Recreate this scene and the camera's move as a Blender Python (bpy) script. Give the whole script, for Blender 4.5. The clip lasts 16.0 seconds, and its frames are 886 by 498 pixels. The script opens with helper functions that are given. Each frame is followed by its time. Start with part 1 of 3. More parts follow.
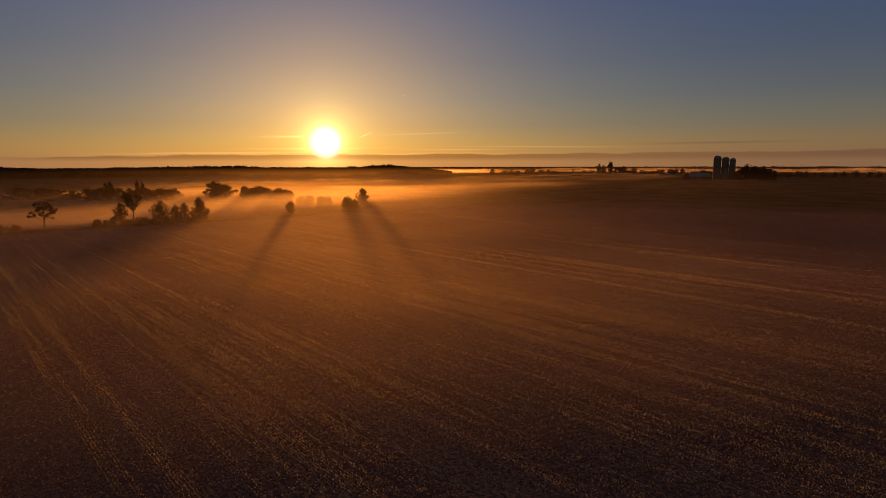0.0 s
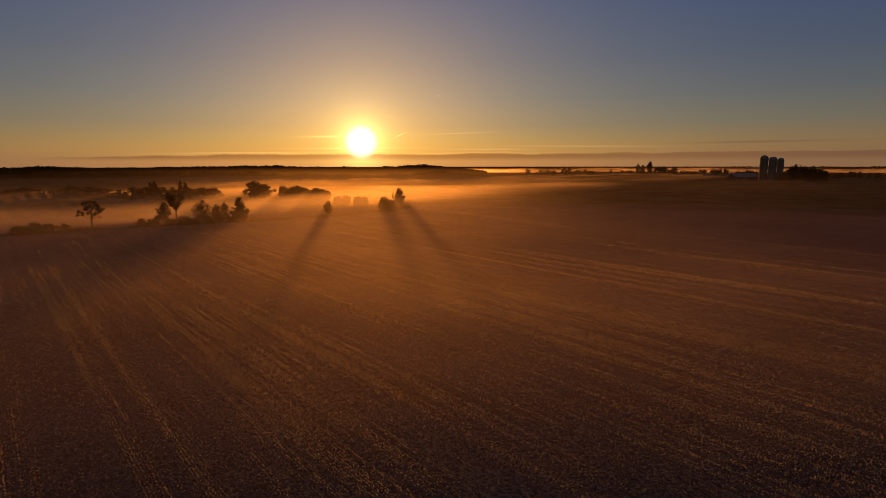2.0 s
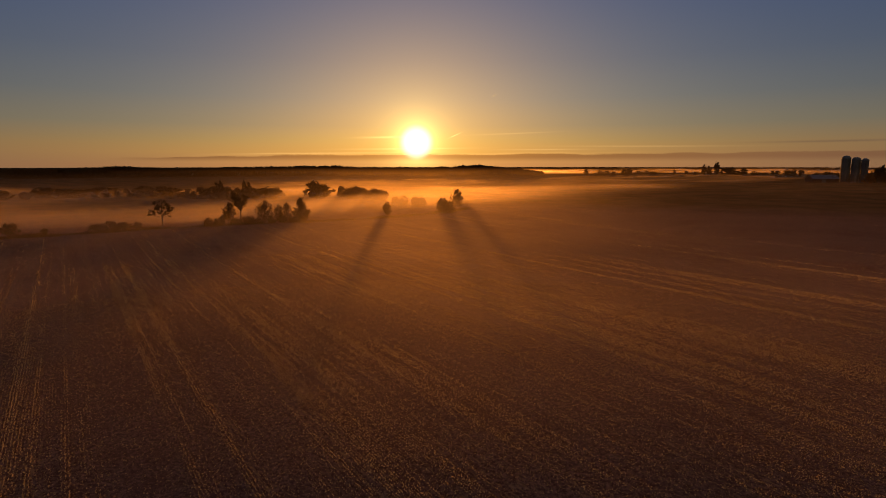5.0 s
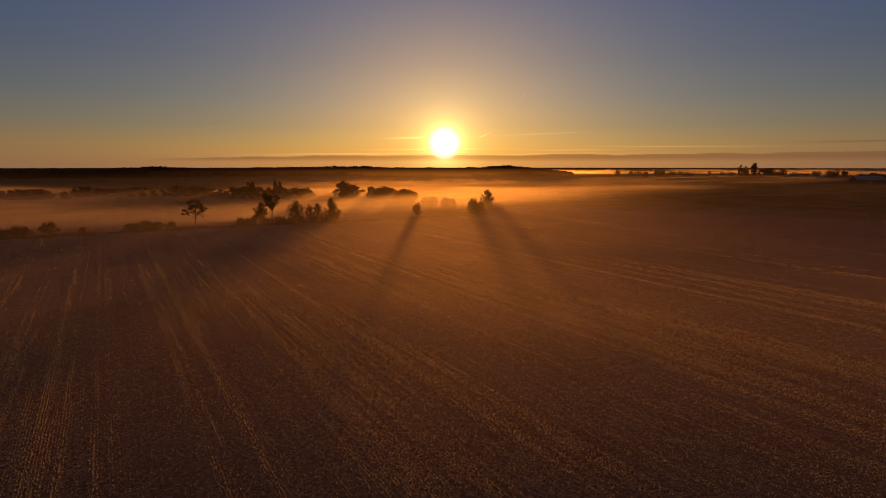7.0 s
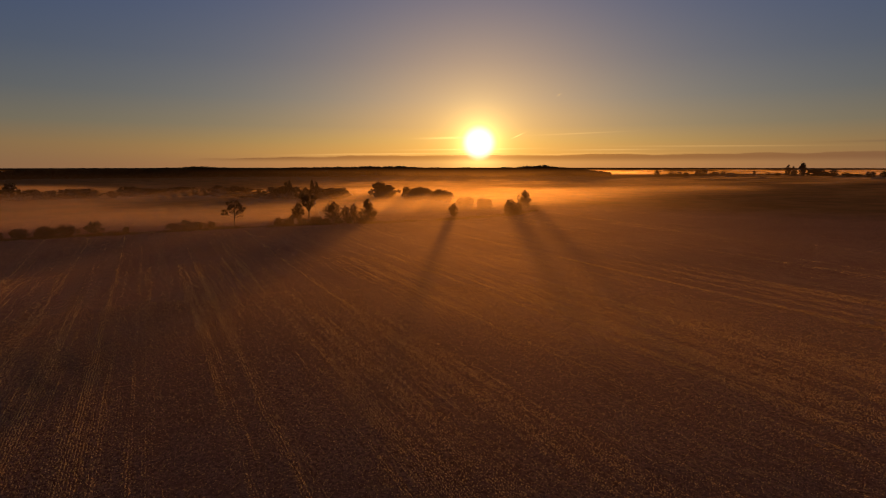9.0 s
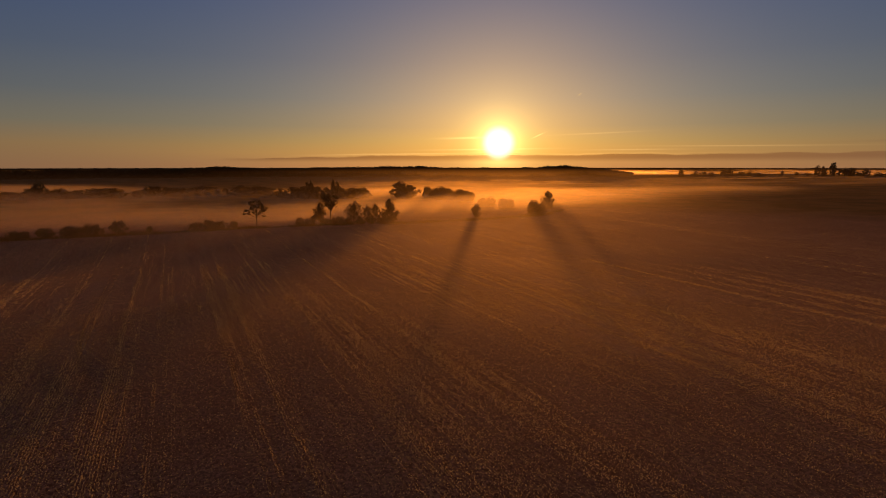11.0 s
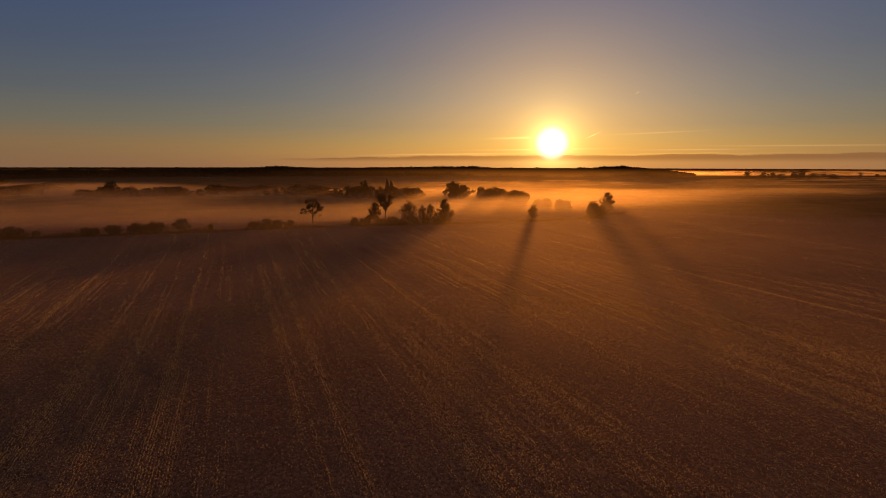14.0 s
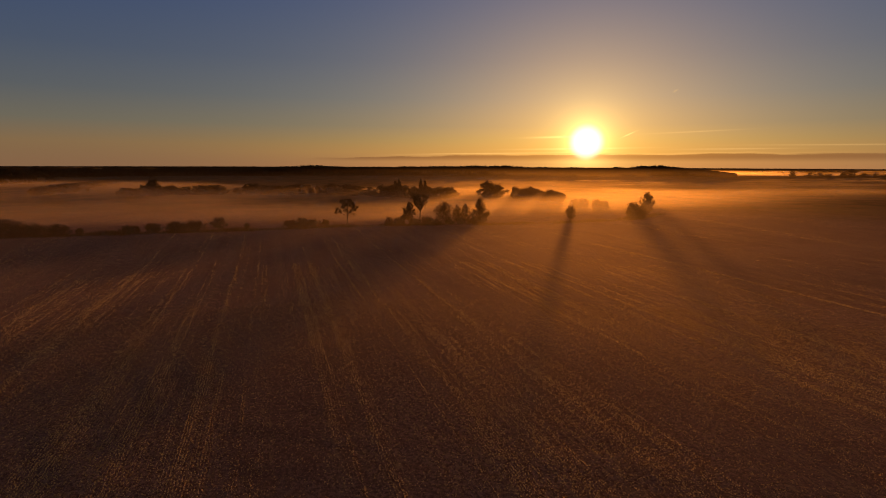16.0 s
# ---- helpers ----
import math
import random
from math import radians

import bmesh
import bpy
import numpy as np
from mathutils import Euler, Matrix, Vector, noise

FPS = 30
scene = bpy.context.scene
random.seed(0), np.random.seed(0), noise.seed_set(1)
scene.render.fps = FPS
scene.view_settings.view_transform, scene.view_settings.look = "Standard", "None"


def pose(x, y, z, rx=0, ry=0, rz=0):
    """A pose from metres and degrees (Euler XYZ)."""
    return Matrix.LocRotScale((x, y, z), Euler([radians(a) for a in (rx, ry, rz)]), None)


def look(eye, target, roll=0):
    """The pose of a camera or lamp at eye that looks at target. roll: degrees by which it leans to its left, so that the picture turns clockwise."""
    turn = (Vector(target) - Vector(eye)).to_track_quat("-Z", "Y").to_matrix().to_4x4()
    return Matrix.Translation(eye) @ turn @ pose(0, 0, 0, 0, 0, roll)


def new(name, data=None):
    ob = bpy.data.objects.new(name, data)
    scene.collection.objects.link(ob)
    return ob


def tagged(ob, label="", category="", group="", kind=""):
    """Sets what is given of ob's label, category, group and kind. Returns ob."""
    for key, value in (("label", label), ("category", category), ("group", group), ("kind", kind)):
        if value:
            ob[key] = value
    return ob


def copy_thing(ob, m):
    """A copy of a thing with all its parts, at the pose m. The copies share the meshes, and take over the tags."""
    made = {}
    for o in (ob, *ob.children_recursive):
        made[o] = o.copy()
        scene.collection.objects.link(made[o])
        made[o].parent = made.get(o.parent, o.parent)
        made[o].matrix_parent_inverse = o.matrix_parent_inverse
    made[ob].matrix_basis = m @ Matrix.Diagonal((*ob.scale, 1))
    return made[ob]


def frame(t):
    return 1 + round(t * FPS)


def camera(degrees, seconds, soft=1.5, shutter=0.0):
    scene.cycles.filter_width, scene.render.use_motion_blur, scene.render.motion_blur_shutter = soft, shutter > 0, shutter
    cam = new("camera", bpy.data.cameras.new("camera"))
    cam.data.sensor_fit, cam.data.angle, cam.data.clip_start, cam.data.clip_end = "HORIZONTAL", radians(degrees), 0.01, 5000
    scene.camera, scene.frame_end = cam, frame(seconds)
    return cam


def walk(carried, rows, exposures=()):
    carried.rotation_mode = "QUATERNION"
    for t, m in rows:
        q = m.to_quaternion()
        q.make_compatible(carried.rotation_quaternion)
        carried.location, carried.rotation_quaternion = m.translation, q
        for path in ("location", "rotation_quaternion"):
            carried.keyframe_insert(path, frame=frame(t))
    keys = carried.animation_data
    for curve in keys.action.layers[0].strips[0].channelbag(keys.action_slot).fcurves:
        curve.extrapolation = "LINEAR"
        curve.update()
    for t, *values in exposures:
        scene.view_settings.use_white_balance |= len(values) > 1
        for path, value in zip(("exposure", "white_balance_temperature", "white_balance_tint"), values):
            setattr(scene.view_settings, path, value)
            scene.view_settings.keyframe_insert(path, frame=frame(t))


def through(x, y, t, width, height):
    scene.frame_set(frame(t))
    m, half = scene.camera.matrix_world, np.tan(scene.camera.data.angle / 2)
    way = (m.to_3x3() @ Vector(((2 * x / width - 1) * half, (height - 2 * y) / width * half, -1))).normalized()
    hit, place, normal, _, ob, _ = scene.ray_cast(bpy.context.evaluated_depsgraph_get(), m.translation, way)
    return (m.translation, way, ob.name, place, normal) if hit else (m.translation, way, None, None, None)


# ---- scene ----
# One world unit is a metre; y points roughly towards the woods, the sun stands a little left of it.
cam = camera(77.76, 16.0, soft=1.0)
PATH = [
    (0, -0, 0, 18, -8.745, 0.125, 0),
    (0.5, -0.296, 0.6, 18.051, -8.756, 0.112, 0.857),
    (1, -0.597, 1.199, 18.103, -8.765, 0.1, 1.725),
    (1.5, -0.906, 1.795, 18.159, -8.772, 0.09, 2.635),
    (2, -1.23, 2.384, 18.218, -8.775, 0.084, 3.531),
    (2.5, -1.571, 2.959, 18.274, -8.774, 0.075, 4.407),
    (3, -1.934, 3.522, 18.323, -8.774, 0.064, 5.314),
    (3.5, -2.317, 4.075, 18.364, -8.777, 0.053, 6.215),
    (4, -2.713, 4.624, 18.398, -8.771, 0.044, 7.191),
    (4.5, -3.113, 5.172, 18.428, -8.754, 0.037, 8.172),
    (7, -5.031, 7.983, 18.345, -8.685, -0.008, 12.007),
    (7.5, -5.391, 8.561, 18.362, -8.684, -0.009, 12.417),
    (8, -5.753, 9.139, 18.385, -8.681, -0.006, 13.227),
    (8.5, -6.118, 9.717, 18.414, -8.679, -0.002, 14.411),
    (9, -6.488, 10.29, 18.441, -8.679, 0.004, 15.529),
    (11.5, -8.548, 12.818, 18.313, -8.668, -0.004, 18.206),
    (12, -8.942, 13.291, 18.288, -8.662, -0.035, 19.183),
    (12.5, -9.337, 13.765, 18.265, -8.667, -0.065, 20.168),
    (13, -9.742, 14.24, 18.254, -8.666, -0.092, 21.111),
    (13.5, -10.163, 14.718, 18.252, -8.666, -0.113, 22.02),
    (14, -10.598, 15.194, 18.255, -8.672, -0.131, 22.875),
    (14.5, -11.045, 15.665, 18.259, -8.686, -0.152, 23.694),
    (15, -11.497, 16.131, 18.262, -8.7, -0.17, 24.553),
    (15.5, -11.946, 16.595, 18.257, -8.722, -0.187, 25.383),
    (16, -12.392, 17.061, 18.251, -8.744, -0.201, 26.232),
]

walk(cam, [(t, pose(x, y, z, 90 + pitch, roll, yaw)) for t, x, y, z, pitch, roll, yaw in PATH], exposures=((0.0, 2.0), (16.0, 2.0)))

# ---------------------------------------------------------------- light
SUN_AZ, SUN_EL = radians(11.85), radians(2.25)
TO_SUN = Vector((-math.sin(SUN_AZ) * math.cos(SUN_EL), math.cos(SUN_AZ) * math.cos(SUN_EL), math.sin(SUN_EL)))
SUN_POWER = 1.1
SKY_POWER = 0.25

sun = new("sun", bpy.data.lights.new("sun", "SUN"))
sun.data.energy, sun.data.angle, sun.data.color = SUN_POWER, radians(1.0), (1.0, 0.325, 0.038)
sun.matrix_world = look((0, 0, 60), Vector((0, 0, 60)) - TO_SUN)


class Graph:
    """A small wrapper to write node trees as formulas."""

    def __init__(self, tree):
        self.tree = tree
        tree.nodes.clear()

    def node(self, kind, **values):
        n = self.tree.nodes.new(kind)
        for key, value in values.items():
            setattr(n, key, value)
        return n

    def link(self, value, socket):
        if isinstance(value, bpy.types.NodeSocket):
            self.tree.links.new(value, socket)
        else:
            socket.default_value = value

    def math(self, op, a, b=0.0, c=0.0, clamp=False):
        n = self.node("ShaderNodeMath", operation=op, use_clamp=clamp)
        for value, socket in zip((a, b, c), n.inputs):
            self.link(value, socket)
        return n.outputs[0]

    def vmath(self, op, a, b=(0, 0, 0)):
        n = self.node("ShaderNodeVectorMath", operation=op)
        self.link(a, n.inputs[0])
        self.link(b, n.inputs[1])
        return n.outputs["Value"] if op in ("DOT_PRODUCT", "LENGTH") else n.outputs["Vector"]

    def mix(self, fac, a, b, blend="MIX"):
        n = self.node("ShaderNodeMix", data_type="RGBA", blend_type=blend)
        self.link(fac, n.inputs["Factor"])
        self.link(a if isinstance(a, bpy.types.NodeSocket) else (*a, 1), n.inputs["A"])
        self.link(b if isinstance(b, bpy.types.NodeSocket) else (*b, 1), n.inputs["B"])
        return n.outputs["Result"]

    def ramp(self, fac, stops):
        n = self.node("ShaderNodeValToRGB")
        e = n.color_ramp.elements
        while len(e) < len(stops):
            e.new(0.5)
        for el, (at, col) in zip(e, stops):
            el.position, el.color = at, (*col, 1)
        self.link(fac, n.inputs[0])
        return n.outputs["Color"]

    def span(self, v, lo, hi, a=0.0, b=1.0, smooth=True):
        n = self.node("ShaderNodeMapRange", interpolation_type="SMOOTHSTEP" if smooth else "LINEAR")
        for value, socket in zip((v, lo, hi, a, b), n.inputs):
            self.link(value, socket)
        return n.outputs[0]

    def noise(self, vec, scale, detail=3.0, rough=0.55, shape=(1, 1, 1), turn=0.0):
        if turn:
            c = self.node("ShaderNodeCombineXYZ")
            self.link(self.vmath("DOT_PRODUCT", vec, (math.cos(turn), math.sin(turn), 0)), c.inputs[0])
            self.link(self.vmath("DOT_PRODUCT", vec, (-math.sin(turn), math.cos(turn), 0)), c.inputs[1])
            vec = c.outputs[0]
        m = self.node("ShaderNodeMapping")
        self.link(vec, m.inputs["Vector"])
        m.inputs["Scale"].default_value = shape
        n = self.node("ShaderNodeTexNoise")
        self.link(m.outputs[0], n.inputs["Vector"])
        n.inputs["Scale"].default_value, n.inputs["Detail"].default_value, n.inputs["Roughness"].default_value = scale, detail, rough
        return n.outputs[0]


def make_world():
    w = bpy.data.worlds.new("sky")
    w.use_nodes = True
    scene.world = w
    g = Graph(w.node_tree)
    way = g.node("ShaderNodeTexCoord").outputs["Generated"]
    xyz = g.node("ShaderNodeSeparateXYZ")
    g.link(way, xyz.inputs[0])
    el = g.math("MULTIPLY", g.math("ARCSINE", xyz.outputs[2]), 57.2958)
    # azimuth from the sun, to the right, in degrees
    flat_r = (TO_SUN.y, -TO_SUN.x, 0)
    az = g.math("MULTIPLY", g.math("ARCTAN2", g.vmath("DOT_PRODUCT", way, flat_r), g.vmath("DOT_PRODUCT", way, (TO_SUN.x, TO_SUN.y, 0))), 57.2958)
    off = g.math("SUBTRACT", el, math.degrees(SUN_EL))
    ang = g.math("SQRT", g.math("ADD", g.math("POWER", az, 2.0), g.math("POWER", off, 2.0)))
    up = g.span(el, 0.0, 24.0, smooth=False)
    near = g.ramp(up, [(0.0, (0.60, 0.26, 0.08)), (0.05, (0.57, 0.305, 0.082)), (0.10, (0.365, 0.262, 0.102)), (0.16, (0.195, 0.19, 0.135)), (0.27, (0.10, 0.148, 0.168)),
                       (0.42, (0.058, 0.106, 0.165)), (0.65, (0.030, 0.074, 0.165)), (1.0, (0.032, 0.058, 0.135))])
    far = g.ramp(up, [(0.0, (0.22, 0.12, 0.062)), (0.08, (0.205, 0.128, 0.065)), (0.16, (0.122, 0.114, 0.092)), (0.27, (0.070, 0.083, 0.104)),
                      (0.42, (0.04, 0.06, 0.112)), (0.65, (0.022, 0.045, 0.122)), (1.0, (0.016, 0.033, 0.09))])
    side = g.math("POWER", 2.71828, g.math("MULTIPLY", g.math("POWER", g.math("DIVIDE", az, 27.0), 2.0), -1.0))
    col = g.mix(side, far, near)
    behind = g.span(g.math("ABSOLUTE", az), 65.0, 150.0)
    col = g.mix(behind, col, g.mix(up, (0.22, 0.15, 0.115), (0.10, 0.088, 0.085)))
    high = g.span(el, 18.0, 70.0, 1.0, 1.1)
    col = g.mix(1.0, col, high, "MULTIPLY")
    # the long bank of cloud over the horizon
    stretch = g.node("ShaderNodeCombineXYZ")
    g.link(g.math("MULTIPLY", az, 0.16), stretch.inputs[0])
    g.link(g.math("MULTIPLY", el, 1.5), stretch.inputs[1])
    wisp = g.noise(stretch.outputs[0], 1.0, 4.0, 0.6)
    edge = g.math("ADD", g.span(az, -34.0, -4.0, -0.5, 0.0), g.span(az, 10.0, 60.0, 0.0, 0.15))
    top = g.math("ADD", g.math("ADD", 1.06, edge), g.math("MULTIPLY", g.math("SUBTRACT", wisp, 0.5), 0.55))
    bank = g.math("MULTIPLY", g.span(g.math("SUBTRACT", top, el), -0.02, 0.10), g.span(el, 0.2, 0.85))
    bank = g.math("MULTIPLY", bank, g.math("MULTIPLY", g.span(az, -30.0, -22.0), g.span(az, 8.0, 34.0, 1.0, 0.8)))
    rim = g.math("MULTIPLY", g.span(g.math("ABSOLUTE", g.math("SUBTRACT", el, g.math("ADD", top, 0.08))), 0.12, 0.0), g.span(g.math("ABSOLUTE", az), 26.0, 2.0))
    # thin streaks: azimuth, elevation, half length, half thickness, slope, strength
    for a0, e0, wa, we, slope, k in ((-3.2, 2.75, 2.2, 0.10, 0.02, 0.5), (9.6, 3.1, 3.4, 0.06, 0.03, 0.15), (13.0, 1.5, 4.0, 0.06, 0.0, 0.2), (3.95, 2.95, 0.5, 0.06, 0.45, 0.6), (-1.0, 1.6, 5.0, 0.07, 0.01, 0.45),
                                     (22.0, 1.75, 7.0, 0.06, -0.01, 0.15), (7.9, 6.85, 0.13, 0.035, 0.6, 0.5), (-9.0, 1.15, 7.0, 0.05, 0.012, 0.3)):
        da = g.math("SUBTRACT", az, a0)
        line = g.math("SUBTRACT", g.math("SUBTRACT", el, e0), g.math("MULTIPLY", da, slope))
        m = g.math("ADD", g.math("POWER", g.math("DIVIDE", da, wa), 2.0), g.math("POWER", g.math("DIVIDE", line, we), 2.0))
        col = g.mix(g.math("MULTIPLY", g.math("POWER", 2.71828, g.math("MULTIPLY", m, -1.0)), k), col, (1.2, 0.72, 0.27))
    da = g.math("SUBTRACT", az, 38.0)
    m = g.math("ADD", g.math("POWER", g.math("DIVIDE", da, 5.5), 2.0), g.math("POWER", g.math("DIVIDE", g.math("SUBTRACT", el, 1.95), 0.09), 2.0))
    col = g.mix(g.math("MULTIPLY", g.math("POWER", 2.71828, g.math("MULTIPLY", m, -1.0)), 0.5), col, (0.11, 0.07, 0.055))
    # the sun and the bright air round it
    for size, tint in ((9.0, (0.024, 0.027, 0.012)), (2.8, (0.50, 0.35, 0.055)), (1.1, (3.4, 2.3, 0.75))):
        glow = g.math("POWER", 2.71828, g.math("DIVIDE", ang, -size))
        c = g.node("ShaderNodeVectorMath", operation="SCALE")
        g.link(tint, c.inputs[0])
        g.link(glow, c.inputs["Scale"])
        col = g.mix(1.0, col, c.outputs[0], "ADD")
    shade = g.mix(bank, (1, 1, 1), g.mix(g.span(az, 12.0, 40.0), (0.50, 0.44, 0.52), (0.72, 0.60, 0.68)))
    col = g.mix(1.0, col, shade, "MULTIPLY")
    col = g.mix(g.math("MULTIPLY", rim, 0.4), col, (1.0, 0.52, 0.15))
    disc = g.span(ang, 1.95, 0.7)
    col = g.mix(disc, col, (2.2, 1.9, 1.3))
    low = g.math("MULTIPLY", g.span(el, -0.6, -0.1, 1.0, 0.0), 1.0)
    col = g.mix(low, col, (0.12, 0.07, 0.05))
    # the clear air above, from a physical sky
    sky = g.node("ShaderNodeTexSky", sky_type="NISHITA", sun_disc=False)
    sky.sun_elevation, sky.sun_rotation, sky.dust_density = SUN_EL, -SUN_AZ, 3.0
    c = g.node("ShaderNodeVectorMath", operation="SCALE")
    g.link(sky.outputs[0], c.inputs[0])
    c.inputs["Scale"].default_value = 0.02
    col = g.mix(1.0, col, c.outputs[0], "ADD")
    bg = g.node("ShaderNodeBackground")
    g.link(col, bg.inputs["Color"])
    bg.inputs["Strength"].default_value = SKY_POWER
    g.link(bg.outputs[0], g.node("ShaderNodeOutputWorld").inputs[0])


make_world()

# ---------------------------------------------------------------- materials
ROW_AZ = radians(43.6)          # the way the seed rows run
ACROSS = (math.cos(ROW_AZ), math.sin(ROW_AZ))
ALONG = (-math.sin(ROW_AZ), math.cos(ROW_AZ))


def material(name):
    m = bpy.data.materials.new(name)
    m.use_nodes = True
    g = Graph(m.node_tree)
    return m, g, g.node("ShaderNodeOutputMaterial").inputs["Surface"]


def principled(g, color, rough, bump=None, depth=0.05, shine=0.2):
    b = g.node("ShaderNodeBsdfPrincipled")
    g.link(color if isinstance(color, bpy.types.NodeSocket) else (*color, 1), b.inputs["Base Color"])
    g.link(rough, b.inputs["Roughness"])
    b.inputs["Specular IOR Level"].default_value = shine
    if bump is not None:
        n = g.node("ShaderNodeBump")
        n.inputs["Distance"].default_value = depth
        g.link(bump, n.inputs["Height"])
        g.link(n.outputs[0], b.inputs["Normal"])
    return b


def field_material():
    m, g, out = material("stubble field soil")
    at = g.node("ShaderNodeTexCoord").outputs["Object"]
    rows = g.noise(at, 1.0, 2.0, 0.6, (5.0, 0.9, 1.0), ROW_AZ)
    bands = g.noise(at, 1.0, 3.0, 0.55, (0.55, 0.012, 1.0), ROW_AZ)
    wide = g.noise(at, 1.0, 2.0, 0.5, (0.09, 0.004, 1.0), ROW_AZ)
    blotch = g.noise(at, 0.05, 4.0, 0.6)
    patch = g.noise(at, 0.7, 3.0, 0.6)
    grit = g.noise(at, 3.5, 4.0, 0.8)
    straw = g.math("MULTIPLY", g.span(rows, 0.50, 0.66), g.span(g.math("ADD", g.math("MULTIPLY", bands, 0.7), g.math("MULTIPLY", wide, 0.3)), 0.42, 0.62))
    soil = g.mix(g.span(blotch, 0.35, 0.65), (0.13, 0.070, 0.056), (0.21, 0.117, 0.088))
    soil = g.mix(g.span(patch, 0.35, 0.65, 0.0, 0.55), soil, (0.26, 0.155, 0.105))
    soil = g.mix(g.span(grit, 0.42, 0.62), (0.075, 0.041, 0.034), soil)
    col = g.mix(g.math("MULTIPLY", straw, 0.7), soil, (0.27, 0.175, 0.085))
    xyz = g.node("ShaderNodeSeparateXYZ")
    g.link(at, xyz.inputs[0])
    # meadow tone, begun early so that it darkens the far field as well
    meadow = g.mix(g.span(blotch, 0.4, 0.6), (0.03, 0.026, 0.013), (0.065, 0.048, 0.024))
    away = g.span(g.vmath("LENGTH", at), 215.0, 300.0)
    col = g.mix(away, col, meadow)
    b = principled(g, col, 0.85, g.math("ADD", g.math("MULTIPLY", rows, 0.35), g.math("MULTIPLY", grit, 0.65)), 0.09, shine=0.0)
    g.link(b.outputs[0], out)
    return m


def leaf_material(name, dark, light, through=0.35):
    m, g, out = material(name)
    geo = g.node("ShaderNodeNewGeometry")
    rnd = geo.outputs["Random Per Island"]
    col = g.mix(rnd, dark, light)
    d, t = g.node("ShaderNodeBsdfDiffuse"), g.node("ShaderNodeBsdfTranslucent")
    g.link(col, d.inputs[0])
    g.link(col, t.inputs[0])
    mix = g.node("ShaderNodeMixShader")
    mix.inputs[0].default_value = through
    g.link(d.outputs[0], mix.inputs[1])
    g.link(t.outputs[0], mix.inputs[2])
    g.link(mix.outputs[0], out)
    return m


def bark_material():
    m, g, out = material("grey-brown bark")
    at = g.node("ShaderNodeTexCoord").outputs["Object"]
    n = g.noise(at, 3.0, 4.0, 0.65, (3.0, 3.0, 0.6))
    g.link(principled(g, g.mix(n, (0.05, 0.036, 0.026), (0.14, 0.105, 0.08)), 0.9, n, 0.05).outputs[0], out)
    return m


